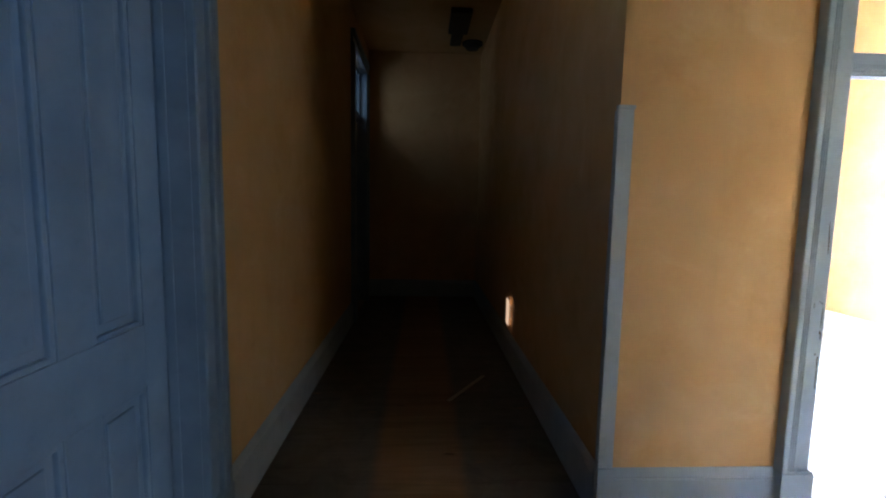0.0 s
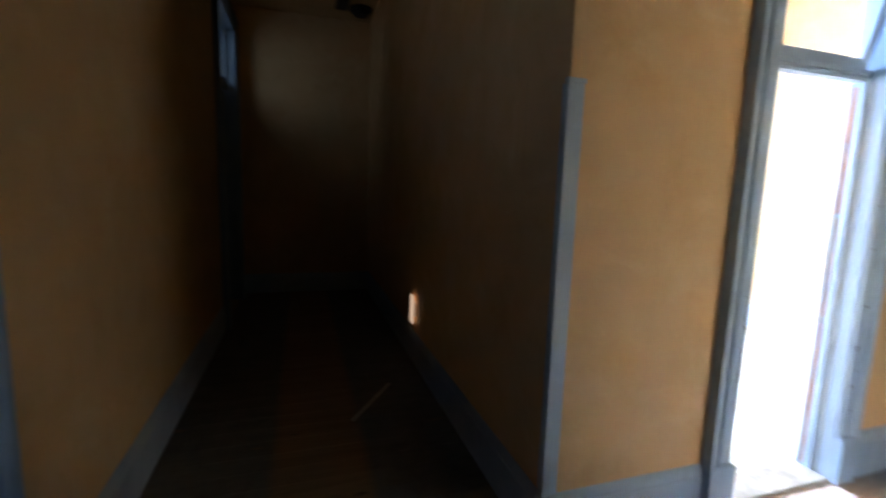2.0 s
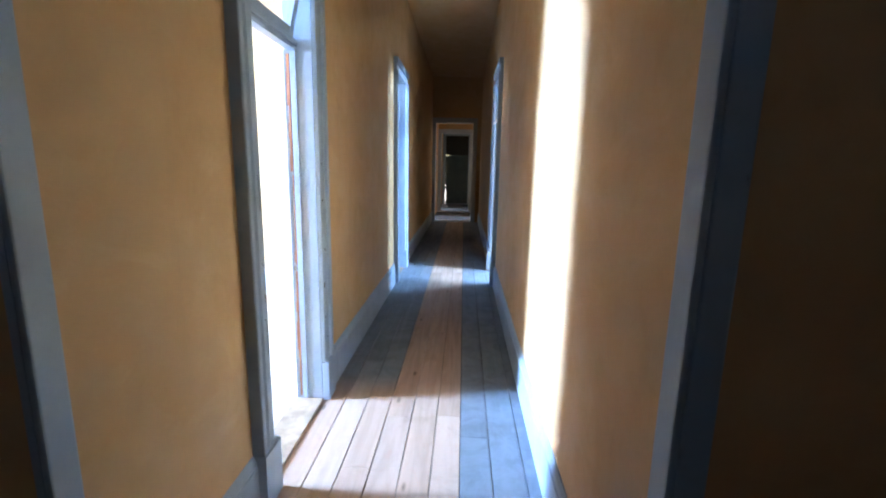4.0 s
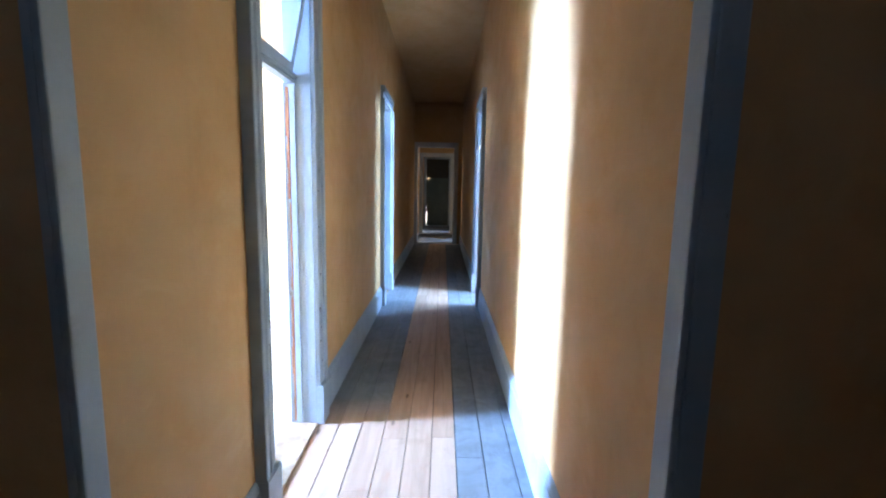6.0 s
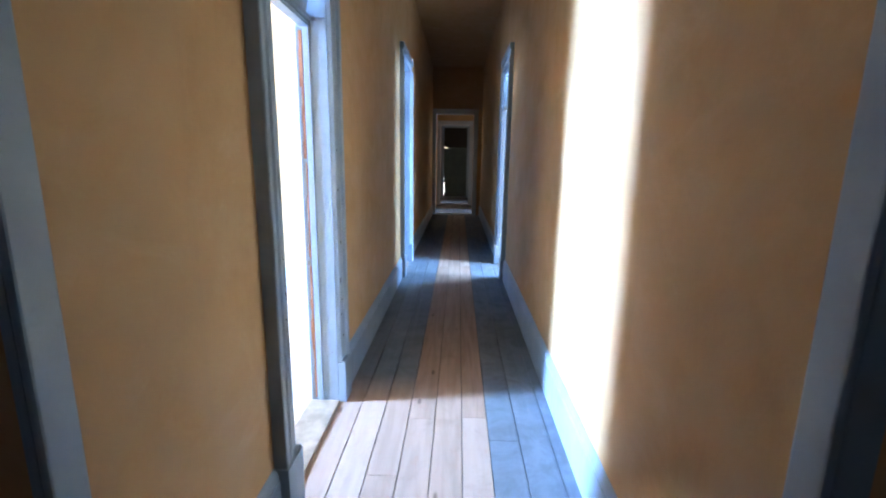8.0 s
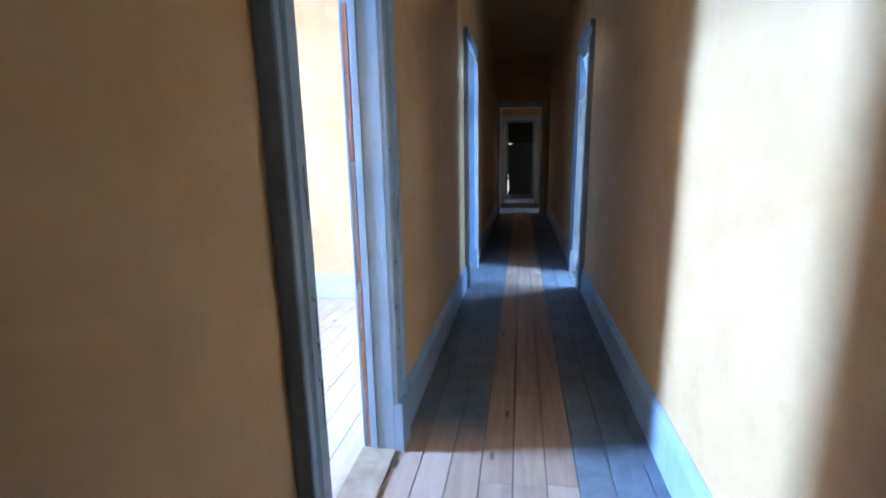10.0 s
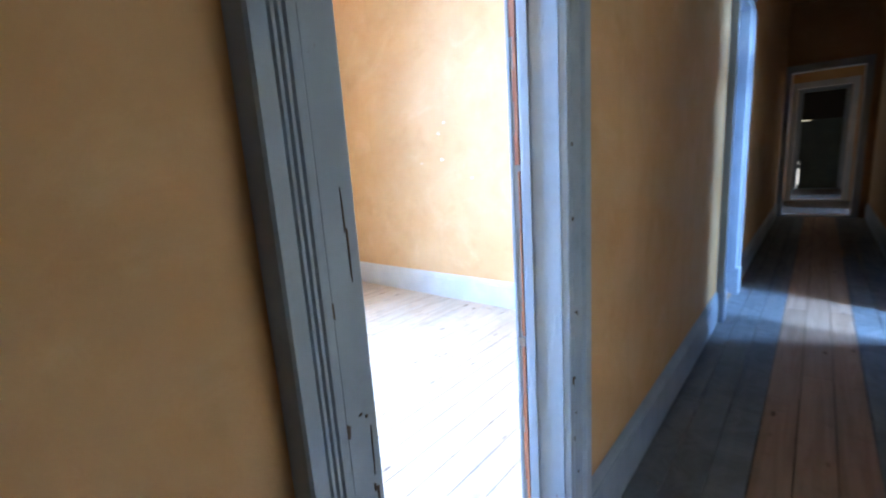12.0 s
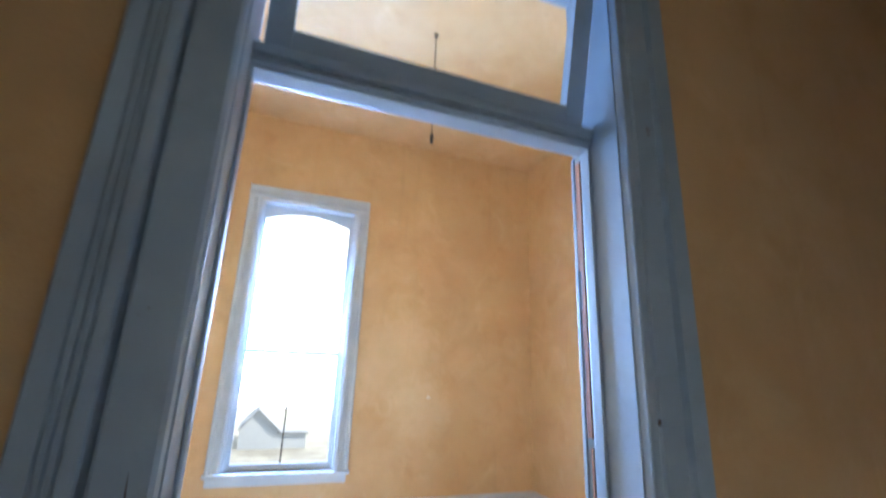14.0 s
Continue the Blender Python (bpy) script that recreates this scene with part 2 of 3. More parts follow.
def wall(name, axis, a0, a1, p0, p1, holes=(), label="", z1=H):
    """A wall along x or y from a0 to a1, between p0 and p1, with openings (a, b, bottom, top) through it."""
    bm = bmesh.new()

    def piece(a, b, lo, hi):
        if b - a > 1e-4 and hi - lo > 1e-4:
            block(bm, *((a, b, p0, p1) if axis == "x" else (p0, p1, a, b)), lo, hi)
    at = a0
    for a, b, lo, hi in sorted(holes):
        piece(at, a, 0, z1)
        piece(a, b, 0, lo)
        piece(a, b, hi, z1)
        at = b
    piece(at, a1, 0, z1)
    return tagged(part(name, bm, PLASTER), label or "ochre yellow mottled plaster wall, stained and scuffed", "wall", kind="structure")


SOUTH_END = -2.6
door = lambda a, b: (a, b, 0, HEAD)
wall_north = wall("wall_north", "x", E, 12.24, N, N + T, [door(A0, A1), door(B0, B1)], z1=RH)
wall("wall_south", "x", E, 12.24, S - T, S, [door(S0, S1)])
wall("wall_hall_east", "y", N + T, END, E, E + T, z1=RH)
# Unseen doorway and corner room, added to bring window light onto door_4.
wall("wall_hall_south_east", "y", SOUTH_END, S - T, E, E + T, [(-0.75, 0.10, 0, 2.15)])
wall("wall_corner_room_east", "y", SOUTH_END, S - T, 3.2, 3.2 + T, [(-2.45, -1.55, 0.6, 1.9)])
wall("wall_corner_room_south", "x", E + T, 3.2, SOUTH_END - T, SOUTH_END)
wall("wall_hall_west", "y", SOUTH_END, END, W - T, W, [(W0, W1, 0, 2.95), (5.52, 6.74, 0, 3.42)])
wall("wall_hall_north", "x", W - T, E + T, END, END + T)
wall("wall_hall_end", "x", W - T, E + T, SOUTH_END - T, SOUTH_END)
wall_room_east = wall("wall_room_east", "y", N + T, Y1, X1, X1 + T, label="ochre yellow plaster wall with small bare white chips", z1=RH)
wall_room_north = wall("wall_room_north", "x", X0, X1 + T, Y1, Y1 + 0.25, [(1.555, 2.63, 0.58, 3.40)], label="ochre yellow plaster wall with pale patched areas round a window", z1=RH)
wall_room_north.data.materials[0] = PATCHED
# the room south of the corridor
wall("wall_side_room_west", "y", -3.2, S - T, 4.8, 4.8 + T)
wall("wall_side_room_east", "y", -3.2, S - T, 8.6, 8.6 + T)
wall("wall_side_room_south", "x", 4.8, 8.6 + T, -3.2 - T, -3.2, [(5.08, 5.94, 0.6, 2.9), (6.73, 7.67, 0.6, 2.9)])
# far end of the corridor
# Holes in these two walls are added to let recess lamps shine in.
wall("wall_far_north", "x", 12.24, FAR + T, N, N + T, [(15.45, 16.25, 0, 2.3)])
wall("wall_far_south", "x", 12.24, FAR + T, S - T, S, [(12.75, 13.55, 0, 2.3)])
wall("wall_portal", "y", S, N, 12.24, 12.24 + T, [(S + 0.20, N - 0.07, 0, 2.69)])
wall("wall_portal_inner", "y", S, N, 15.0, 15.0 + T, [(S + 0.24, N - 0.09, 0, 2.62)])
wall("wall_far", "y", S, N, FAR, FAR + T, [(S + 0.26, N - 0.10, 0, 2.75)])
# Unseen windowless recesses, added only to hold the far lamps.
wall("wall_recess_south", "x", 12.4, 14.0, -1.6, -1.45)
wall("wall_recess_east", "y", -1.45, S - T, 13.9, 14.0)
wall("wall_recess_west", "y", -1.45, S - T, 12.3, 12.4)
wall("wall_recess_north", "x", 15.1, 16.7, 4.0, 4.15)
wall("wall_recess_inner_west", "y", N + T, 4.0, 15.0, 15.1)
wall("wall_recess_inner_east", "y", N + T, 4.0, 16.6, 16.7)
# unseen closet, added to hold lamps behind the hall's lit transom
closet = wall("wall_closet", "y", 5.2, END + T, -1.9, -1.75, z1=H)
wall("wall_closet_south", "x", -1.75, W - T, 5.2, 5.3)
closet_north = wall("wall_closet_north", "x", -1.75, W - T, END, END + T, [(-1.66, -1.20, 2.73, 3.31)], label="white closet wall behind the transom, its brightness put into the colour")
# White walls stand in for the brightness behind the transom.
for ob in (closet, closet_north):
    ob.data.materials[0] = CHALK

bm = bmesh.new()
for x0, x1, y0, y1, z in ((-1.9, FAR + T, -3.36, N, H), (-1.9, E, N, 7.3, H), (X1 + T, FAR + T, N, 7.3, H), (E, X1 + T, N, Y1 + 0.25, RH)):
    block(bm, x0, x1, y0, y1, z, z + 0.12)
tagged(part("ceiling", bm, PLASTER), "dim ochre plaster ceiling, water stained", "ceiling", kind="structure")


# ---- doors and trim ----
CASING = [(0, 0), (0, 0.048), (0.004, 0.053), (0.029, 0.053), (0.032, 0.046), (0.035, 0.052), (0.040, 0.052), (0.043, 0.045), (0.046, 0.052), (0.051, 0.052), (0.054, 0.045),
          (0.057, 0.052), (0.072, 0.051), (0.075, 0.047), (0.076, 0.016), (0.080, 0.016), (0.081, 0.033), (0.085, 0.035), (0.145, 0.033), (0.151, 0.027), (0.152, 0)]
WINDOW_CASING = [(0, 0), (0, 0.034), (0.006, 0.040), (0.022, 0.040), (0.027, 0.026), (0.052, 0.026), (0.056, 0.020), (0.060, 0.028), (0.066, 0.028), (0.070, 0.020),
          (0.074, 0.028), (0.080, 0.028), (0.084, 0.020), (0.088, 0.028), (0.094, 0.028), (0.098, 0.018), (0.102, 0.024), (0.130, 0.024), (0.134, 0.019), (0.134, 0)]
BASE = [(0, 0), (0.024, 0), (0.024, 0.215), (0.018, 0.222), (0.021, 0.232), (0.016, 0.250), (0.008, 0.262), (0.004, 0.268), (0, 0.268)]
PLAIN_CASING = [(0, 0), (0, 0.036), (0.004, 0.040), (0.045, 0.040), (0.052, 0.027), (0.104, 0.024), (0.109, 0.018), (0.114, 0.024), (0.132, 0.024), (0.134, 0.020), (0.134, 0)]


def doorway(name, m, wide, label, leaf=None, transom=12.0, depth=T, head=HEAD, bar=BAR, colour=None, split=False, pane=True):
    """A cased opening: x along the wall from the opening's edge, y into the wall, z up."""
    colour = colour or TRIM
    d = thing(name, m, label, "door", "structure")
    deep = 0.028 if split else 0.0
    for side in (0, 1):
        worn = split and side == 1
        out, lap, proud = (0.119, 0.137, 0.046) if worn else (0.137, 0.155, 0.060)
        edge = lambda u, side=side, out=out: -out + u if side == 0 else wide + out - u
        bm = prism(bmesh.new(), PLAIN_CASING if worn else CASING, lambda u, v, w, edge=edge: Vector((edge(u), -v, 0.27 + w)), head - 0.009 - 0.27)
        part("casing", bm, colour, d, "plain painted side casing with chipped edges" if worn else "fluted painted side casing with chipped edges")
        a, b = sorted((edge(-0.004), edge(lap)))
        bm = block(bmesh.new(), a, b, -proud, 0, 0, 0.262, 0.004)
        block(bm, a + 0.004, b - 0.004, 0.005 - proud, 0, 0.262, 0.271, 0.003)
        part("plinth", bm, colour, d)
        # lining with its stop
        a, b = (0, 0.018) if side == 0 else (wide - 0.018, wide)
        boxpart("jamb", d, colour, a, b, 0.0, depth + 0.004, 0, head, bevel=0.002)
        a, b = (0.018, 0.0255) if side == 0 else (wide - 0.0255, wide - 0.018)
        boxpart("stop", d, colour, a, b, 0.078 + deep / 2, 0.112 + deep / 2, 0, bar, bevel=0.004)
    bm = prism(bmesh.new(), CASING, lambda u, v, w: Vector((-0.137 + w, -v - 0.001, head + 0.143 - u)), wide + 0.274)
    part("head_casing", bm, colour, d)
    boxpart("head_jamb", d, colour, 0.018, wide - 0.018, 0.0, depth, head - 0.018, head, bevel=0.002)
    bm = block(bmesh.new(), 0.018, wide - 0.018, 0.066 + deep, 0.120 + deep, bar, bar + 0.055, 0.005)
    block(bm, 0.018, wide - 0.018, 0.052 + deep, 0.066 + deep, bar + 0.026, bar + 0.050, 0.005)
    block(bm, 0.018, wide - 0.018, 0.058 + deep, 0.066 + deep, bar + 0.008, bar + 0.020, 0.003)
    part("transom_bar", bm, colour, d)
    # tilting transom sash
    z0, z1, x0, x1 = bar + 0.058, head - 0.024, 0.034, wide - 0.034
    sash = new("transom_sash")
    sash.parent = d
    sash.empty_display_size = 0.1
    sash.matrix_basis = pose(0, 0.088 + deep, z0, transom, 0, 0)
    hi = z1 - z0
    boxpart("stile", sash, colour, x0, x0 + 0.052, -0.016, 0.016, 0, hi)
    boxpart("stile", sash, colour, x1 - 0.052, x1, -0.016, 0.016, 0, hi)
    boxpart("rail", sash, colour, x0 + 0.052, x1 - 0.052, -0.015, 0.015, 0, 0.05)
    boxpart("rail", sash, colour, x0 + 0.052, x1 - 0.052, -0.015, 0.015, hi - 0.045, hi)
    if pane:
        g = boxpart("pane", sash, GLASS, x0 + 0.050, x1 - 0.050, -0.002, 0.002, 0.048, hi - 0.043, bevel=0)
        g.visible_shadow = False
    bm = block(bmesh.new(), 0.019, wide - 0.019, -0.006, depth + 0.015, -0.008, 0.015, 0.006)
    part("threshold", bm, SILL, d, "worn bare wooden threshold")
    if leaf:
        leaf(d, wide, bar)
    return d


def panel_leaf(d, wide, bar, y=0.118, material=None, turn=None):
    """A four-panel door leaf, shut."""
    material = material or DOOR
    x0, x1, z0, z1, t = 0.022, wide - 0.022, 0.024, bar - 0.004, 0.036
    stile, mid = 0.128, 0.135
    c = (x0 + x1) / 2
    leaf = new("leaf")
    leaf.parent = d
    leaf.empty_display_size = 0.1
    if turn:
        leaf.matrix_basis = turn
    boxpart("stile", leaf, material, x0, x0 + stile, y, y + t, z0, z1)
    boxpart("stile", leaf, material, x1 - stile, x1, y, y + t, z0, z1)
    rails = ((z0, z0 + 0.22), (0.83, 1.06), (z1 - 0.13, z1))
    for lo, hi in rails:
        boxpart("rail", leaf, material, x0 + stile, x1 - stile, y, y + t, lo, hi)
    for lo, hi in ((rails[0][1], rails[1][0]), (rails[1][1], rails[2][0])):
        boxpart("muntin", leaf, material, c - mid / 2, c + mid / 2, y, y + t, lo, hi)
        for a, b in ((x0 + stile, c - mid / 2), (c + mid / 2, x1 - stile)):
            bm = block(bmesh.new(), a, b, y + 0.022, y + 0.032, lo, hi)
            for p in ((a, a + 0.02, lo, hi), (b - 0.02, b, lo, hi), (a + 0.02, b - 0.02, lo, lo + 0.02), (a + 0.02, b - 0.02, hi - 0.02, hi)):
                block(bm, p[0], p[1], y + 0.004, y + 0.024, p[2], p[3], 0.006)
            block(bm, a + 0.05, b - 0.05, y + 0.012, y + 0.024, lo + 0.05, hi - 0.05, 0.008)
            part("panel", bm, material, leaf)
    return leaf


door_a = doorway("door_1", pose(A0, N, 0), A1 - A0, "open doorway with chipped grey-blue fluted casing and tilted transom", split=True)
# the strike side, split to bare wood where a lock was torn out
random.seed(4)
for z0, z1, w in ((0.03, 0.40, 0.017), (0.40, 0.86, 0.021), (0.90, 1.02, 0.012), (1.02, 1.45, 0.007), (1.47, 2.13, 0.022)):
    bm = bmesh.new()
    steps = 7
    x = A1 - A0 - 0.018
    for i in range(steps):
        a, b = z0 + (z1 - z0) * i / steps, z0 + (z1 - z0) * (i + 1) / steps
        ww = w * random.uniform(0.45, 0.95)
        block(bm, x - 0.005, x + 0.001, 0.134, 0.134 + ww, a, b)
    part("split_strip", bm, SPLIT, door_a, "torn strip of bare reddish wood")
boxpart("jamb_edge", door_a, TRIM, A1 - A0 - 0.022, A1 - A0 - 0.0175, 0.157, T + 0.008, 0, BAR, bevel=0.001)
boxpart("strike_plate", door_a, STEEL, A1 - A0 - 0.0255, A1 - A0 - 0.022, 0.132, 0.155, 0.865, 0.895, bevel=0.001, label="bent steel strike plate")
# nicks and cracks in the paint
for x, z, w, h, y in ((-0.053, 1.283, 0.006, 0.020, 0.0355), (-0.051, 1.079, 0.008, 0.022, 0.0355), (-0.024, 1.096, 0.005, 0.005, 0.0355), (-0.012, 1.088, 0.005, 0.005, 0.0355), (-0.014, 1.43, 0.0022, 0.05, 0.0355), (-0.011, 1.36, 0.0022, 0.06, 0.0355),
                      (-0.006, 1.02, 0.002, 0.07, 0.0355), (-0.010, 0.95, 0.004, 0.02, 0.0355), (-0.003, 0.93, 0.004, 0.03, 0.0355), (-0.006, 0.80, 0.003, 0.05, 0.0355), (-0.020, 0.845, 0.007, 0.005, 0.0355), (-0.004, 0.72, 0.003, 0.07, 0.0355),
                      (0.850, 1.000, 0.014, 0.005, 0.0275), (0.862, 0.992, 0.005, 0.012, 0.0275), (0.828, 0.770, 0.010, 0.026, 0.0275), (0.838, 0.778, 0.012, 0.004, 0.0275), (0.836, 1.30, 0.003, 0.012, 0.0275), (0.834, 1.52, 0.004, 0.009, 0.0275),
                      (0.858, 0.42, 0.006, 0.01, 0.0275), (0.832, 0.56, 0.004, 0.014, 0.0275), (0.845, 0.65, 0.004, 0.006, 0.0275)):
    bm = block(bmesh.new(), x - w / 2, x + w / 2, -y, -0.018, z - h / 2, z + h / 2)
    for q in bm.verts:
        q.co.x += random.uniform(-0.3, 0.3) * w
        q.co.z += random.uniform(-0.3, 0.3) * h
    part("paint_nick", bm, NICK, door_a, "dark nick in the paint")
# room-side casings
for a, b in ((-0.12, 0.012), (A1 - A0 + 0.004, A1 - A0 + 0.12)):
    boxpart("back_casing", door_a, TRIM, a, b, T, T + 0.014, 0, HEAD)
boxpart("back_head", door_a, TRIM, -0.12, A1 - A0 + 0.12, T, T + 0.022, HEAD + 0.001, HEAD + 0.12)


def open_leaf(d, wide, bar):
    panel_leaf(d, wide, bar, turn=pose(0.185, T + 0.01, 0, 0, 0, 90))


door_south = doorway("door_2", pose(S1, S, 0, 0, 0, 180), S1 - S0, "blue-grey panelled door standing open, daylight falling through", transom=12, leaf=open_leaf)
doorway("door_3", pose(B0, N, 0), B1 - B0, "closed blue-grey panelled door with transom, in a fluted casing", leaf=panel_leaf, transom=0)
doorway("door_4", pose(W, W0, 0, 0, 0, 90), W1 - W0, "closed dark blue four-panel door in a wide painted casing", leaf=panel_leaf, transom=0, colour=DOOR, head=2.95, bar=2.5)


doorway("door_5", pose(W, 5.55, 0, 0, 0, 90), 1.16, "dark blue door with a lit transom window above it", leaf=panel_leaf, transom=0, head=3.40, bar=2.68, colour=DOOR)


def baseboard(m, length, label="tall grey-blue painted baseboard with moulded top", material=None):
    """Along x, against the wall that stands at y = 0, on its -y side."""
    bm = prism(bmesh.new(), BASE, lambda u, v, w: Vector((w, -u, v)), length)
    ob = tagged(part("baseboard", bm, material or TRIM), label, "baseboard", kind="structure")
    ob.matrix_basis = m
    return ob


G = 0.143
baseboard(pose(E + 0.03, N, 0), A0 - G - E - 0.03)
baseboard(pose(A1 + 0.128, N, 0), B0 - G - A1 - 0.128)
baseboard(pose(B1 + G, N, 0), 12.24 - B1 - G)
baseboard(pose(S0 - G, S, 0, 0, 0, 180), S0 - G - E - 0.03)
baseboard(pose(12.24, S, 0, 0, 0, 180), 12.24 - S1 - G)
baseboard(pose(W, W1 + G, 0, 0, 0, 90), 5.55 - G - W1 - G)
baseboard(pose(W, 5.55 + 1.16 + G, 0, 0, 0, 90), END - 5.55 - 1.16 - G - 0.03)
baseboard(pose(W, SOUTH_END, 0, 0, 0, 90), W0 - G - SOUTH_END)
baseboard(pose(E, END, 0, 0, 0, -90), END - N - 0.03)
baseboard(pose(E, S - 0.03, 0, 0, 0, -90), S - 0.13)
baseboard(pose(E, -0.75, 0, 0, 0, -90), -0.75 - SOUTH_END)
baseboard(pose(W, END, 0), E - W)
baseboard(pose(X0 + 0.026, Y1, 0), X1 - X0 - 0.052, "pale grey painted baseboard along the room wall", PALE)
baseboard(pose(X1, Y1 - 0.0, 0, 0, 0, -90), Y1 - N - T - 0.026, "pale grey painted baseboard along the room wall", PALE)
baseboard(pose(X0, N + T + 0.026, 0, 0, 0, 90), Y1 - N - T - 0.052, "pale grey painted baseboard along the room wall", PALE)
baseboard(pose(X1 - 0.026, N + T, 0, 0, 0, 180), X1 - A1 - 0.15, "pale grey painted baseboard along the room wall", PALE)


def corner_guard(x, y, sy, leg):
    """A wooden angle over an outer corner of the two walls."""
    bm = bmesh.new()
    lap = 0.018 if leg else 0.0
    block(bm, x - lap, x + 0.056, min(y, y - sy * 0.018), max(y, y - sy * 0.018), 0.0, 1.945, 0.006)
    if leg:
        a, b = sorted((y, y + sy * leg))
        block(bm, x - 0.018, x, a, b, 0.0, 1.943, 0.005)
    block(bm, x - lap - 0.003, x + 0.060, min(y - sy * 0.024, y), max(y - sy * 0.024, y), 1.943, 1.962, 0.006)
    block(bm, x - lap - 0.002, x + 0.062, min(y - sy * 0.029, y), max(y - sy * 0.029, y), 0.0, 0.276, 0.004)
    tagged(part("corner_guard", bm, TRIM), "grey-blue painted wooden corner guard, head high, scuffed", "trim", "corner guards", "structure")


corner_guard(E, N, 1, 0.02)
corner_guard(E, S, -1, 0.06)


# ---- portals and the far end ----
def portal(x, south, north, top, m, label):
    """A cased opening across the corridor; south, north: how far its posts stand in from the walls."""
    d = thing("portal_frame", Matrix.Identity(4), label, "door frame", "structure")
    for y0, y1 in ((S + south - 0.09, S + south + 0.02), (N - north - 0.02, N - max(north - 0.09, 0.004))):
        boxpart("post", d, m, x - 0.03, x + T + 0.03, y0, y1, 0, top)
    boxpart("lintel", d, m, x - 0.03, x + T + 0.03, S + south - 0.09, N - max(north - 0.09, 0.004), top - 0.02, top + 0.11)
    boxpart("threshold", d, m, x - 0.03, x + T + 0.03, S + south + 0.02, N - north - 0.02, 0.001, 0.03)
    return d


portal(12.24, 0.20, 0.07, 2.69, PALE, "pale painted door frame across the dark corridor")
portal(15.0, 0.24, 0.09, 2.62, PALE, "pale painted door frame deep in the dark corridor")
portal(FAR, 0.26, 0.10, 2.75, TRIM, "grey door frame round the end door")
d = thing("end_door", pose(FAR + 0.06, 0, 0), "shut dark green boarded door with daylight showing through its gaps", "door", "structure")
ya, yb = S + 0.29, N - 0.13
boxpart("leaf", d, GREEN, 0, 0.045, ya - 0.02, yb - 0.010, 0.03, 0.16)
boxpart("leaf", d, GREEN, 0.002, 0.043, ya - 0.02, yb - 0.034, 0.16, 0.60)
boxpart("leaf", d, GREEN, 0, 0.045, ya - 0.02, yb + 0.02, 0.60, 0.72)
boxpart("leaf", d, GREEN, 0.002, 0.043, ya - 0.02, yb - 0.012, 0.72, 0.80)
boxpart("leaf", d, GREEN, 0, 0.045, ya - 0.02, yb + 0.02, 0.80, 1.955)
boxpart("transom_board", d, DARK, 0, 0.04, ya - 0.02, yb + 0.02, 1.967, 2.76)
boxpart("meeting_rail", d, GREEN, -0.01, 0.045, ya - 0.02, yb - 0.16, 1.955, 1.972)

# ---- window of the bright room ----
win = thing("window_1", pose(1.555, Y1, 0), "tall sash window with arched upper sash, pale painted frame, bright daylight outside", "window", "structure")
ww = 1.075
z0, z1 = 0.58, 3.40
for side in (0, 1):
    edge = lambda u, side=side: -0.134 + u if side == 0 else ww + 0.134 - u
    part("window_casing", prism(bmesh.new(), WINDOW_CASING, lambda u, v, w, edge=edge: Vector((edge(u), -v, z0 + w)), z1 - z0 + 0.005), PALE, win)
    a, b = (0, 0.02) if side == 0 else (ww - 0.02, ww)
    boxpart("window_lining", win, PALE, a, b, 0, 0.25, z0, z1, bevel=0.002)
    a, b = (0.02, 0.04) if side == 0 else (ww - 0.04, ww - 0.02)
    boxpart("sash_stop", win, PALE, a, b, 0.06, 0.09, z0, z1, bevel=0.003)
part("head_casing", prism(bmesh.new(), WINDOW_CASING, lambda u, v, w: Vector((-0.134 + w, -v - 0.001, z1 + 0.14 - u)), ww + 0.268), PALE, win)
boxpart("head_lining", win, PALE, 0.02, ww - 0.02, 0, 0.25, z1 - 0.02, z1, bevel=0.002)
bm = block(bmesh.new(), -0.15, ww + 0.15, -0.060, 0.09, z0 - 0.035, z0, 0.008)
part("window_sill", bm, PALE, win)
boxpart("apron", win, PALE, -0.12, ww + 0.12, -0.022, 0, z0 - 0.115, z0 - 0.036)
for name, y, lo, hi, arch in (("lower_sash", 0.10, z0, 1.76, False), ("upper_sash", 0.145, 1.72, z1 - 0.02, True)):
    sash = new(name)
    sash.parent = win
    x0, x1 = 0.022, ww - 0.022
    for a, b in ((x0, x0 + 0.042), (x1 - 0.042, x1)):
        boxpart("stile", sash, PALE, a, b, y, y + 0.035, lo, hi)
    boxpart("rail", sash, PALE, x0 + 0.042, x1 - 0.042, y, y + 0.035, lo, lo + (0.03 if arch else 0.06))
    c = (x0 + x1) / 2
    if arch:
        bm = bmesh.new()
        n, half = 16, (x1 - x0) / 2 - 0.042
        rim = [(c - half + 2 * half * i / n, hi - 0.160 + 0.100 * (1 - (2 * i / n - 1) ** 2)) for i in range(n + 1)]
        prism(bm, [(c - half, hi), *rim, (c + half, hi)], lambda u, v, w, y=y: Vector((u, y + w, v)), 0.035)
        part("arched_rail", bm, PALE, sash)
        boxpart("muntin", sash, PALE, c - 0.008, c + 0.008, y + 0.004, y + 0.031, hi - 0.075, hi - 0.03)
    else:
        boxpart("rail", sash, PALE, x0 + 0.042, x1 - 0.042, y, y + 0.035, hi - 0.035, hi)
        boxpart("muntin", sash, DARK, c - 0.007, c + 0.007, y + 0.004, y + 0.031, lo + 0.06, hi - 0.035, label="dark thin glazing bar")
    g = boxpart("pane", sash, GLASS, x0 + 0.042, x1 - 0.042, y + 0.016, y + 0.019, lo + 0.03, hi - 0.03, bevel=0)
    g.visible_shadow = False

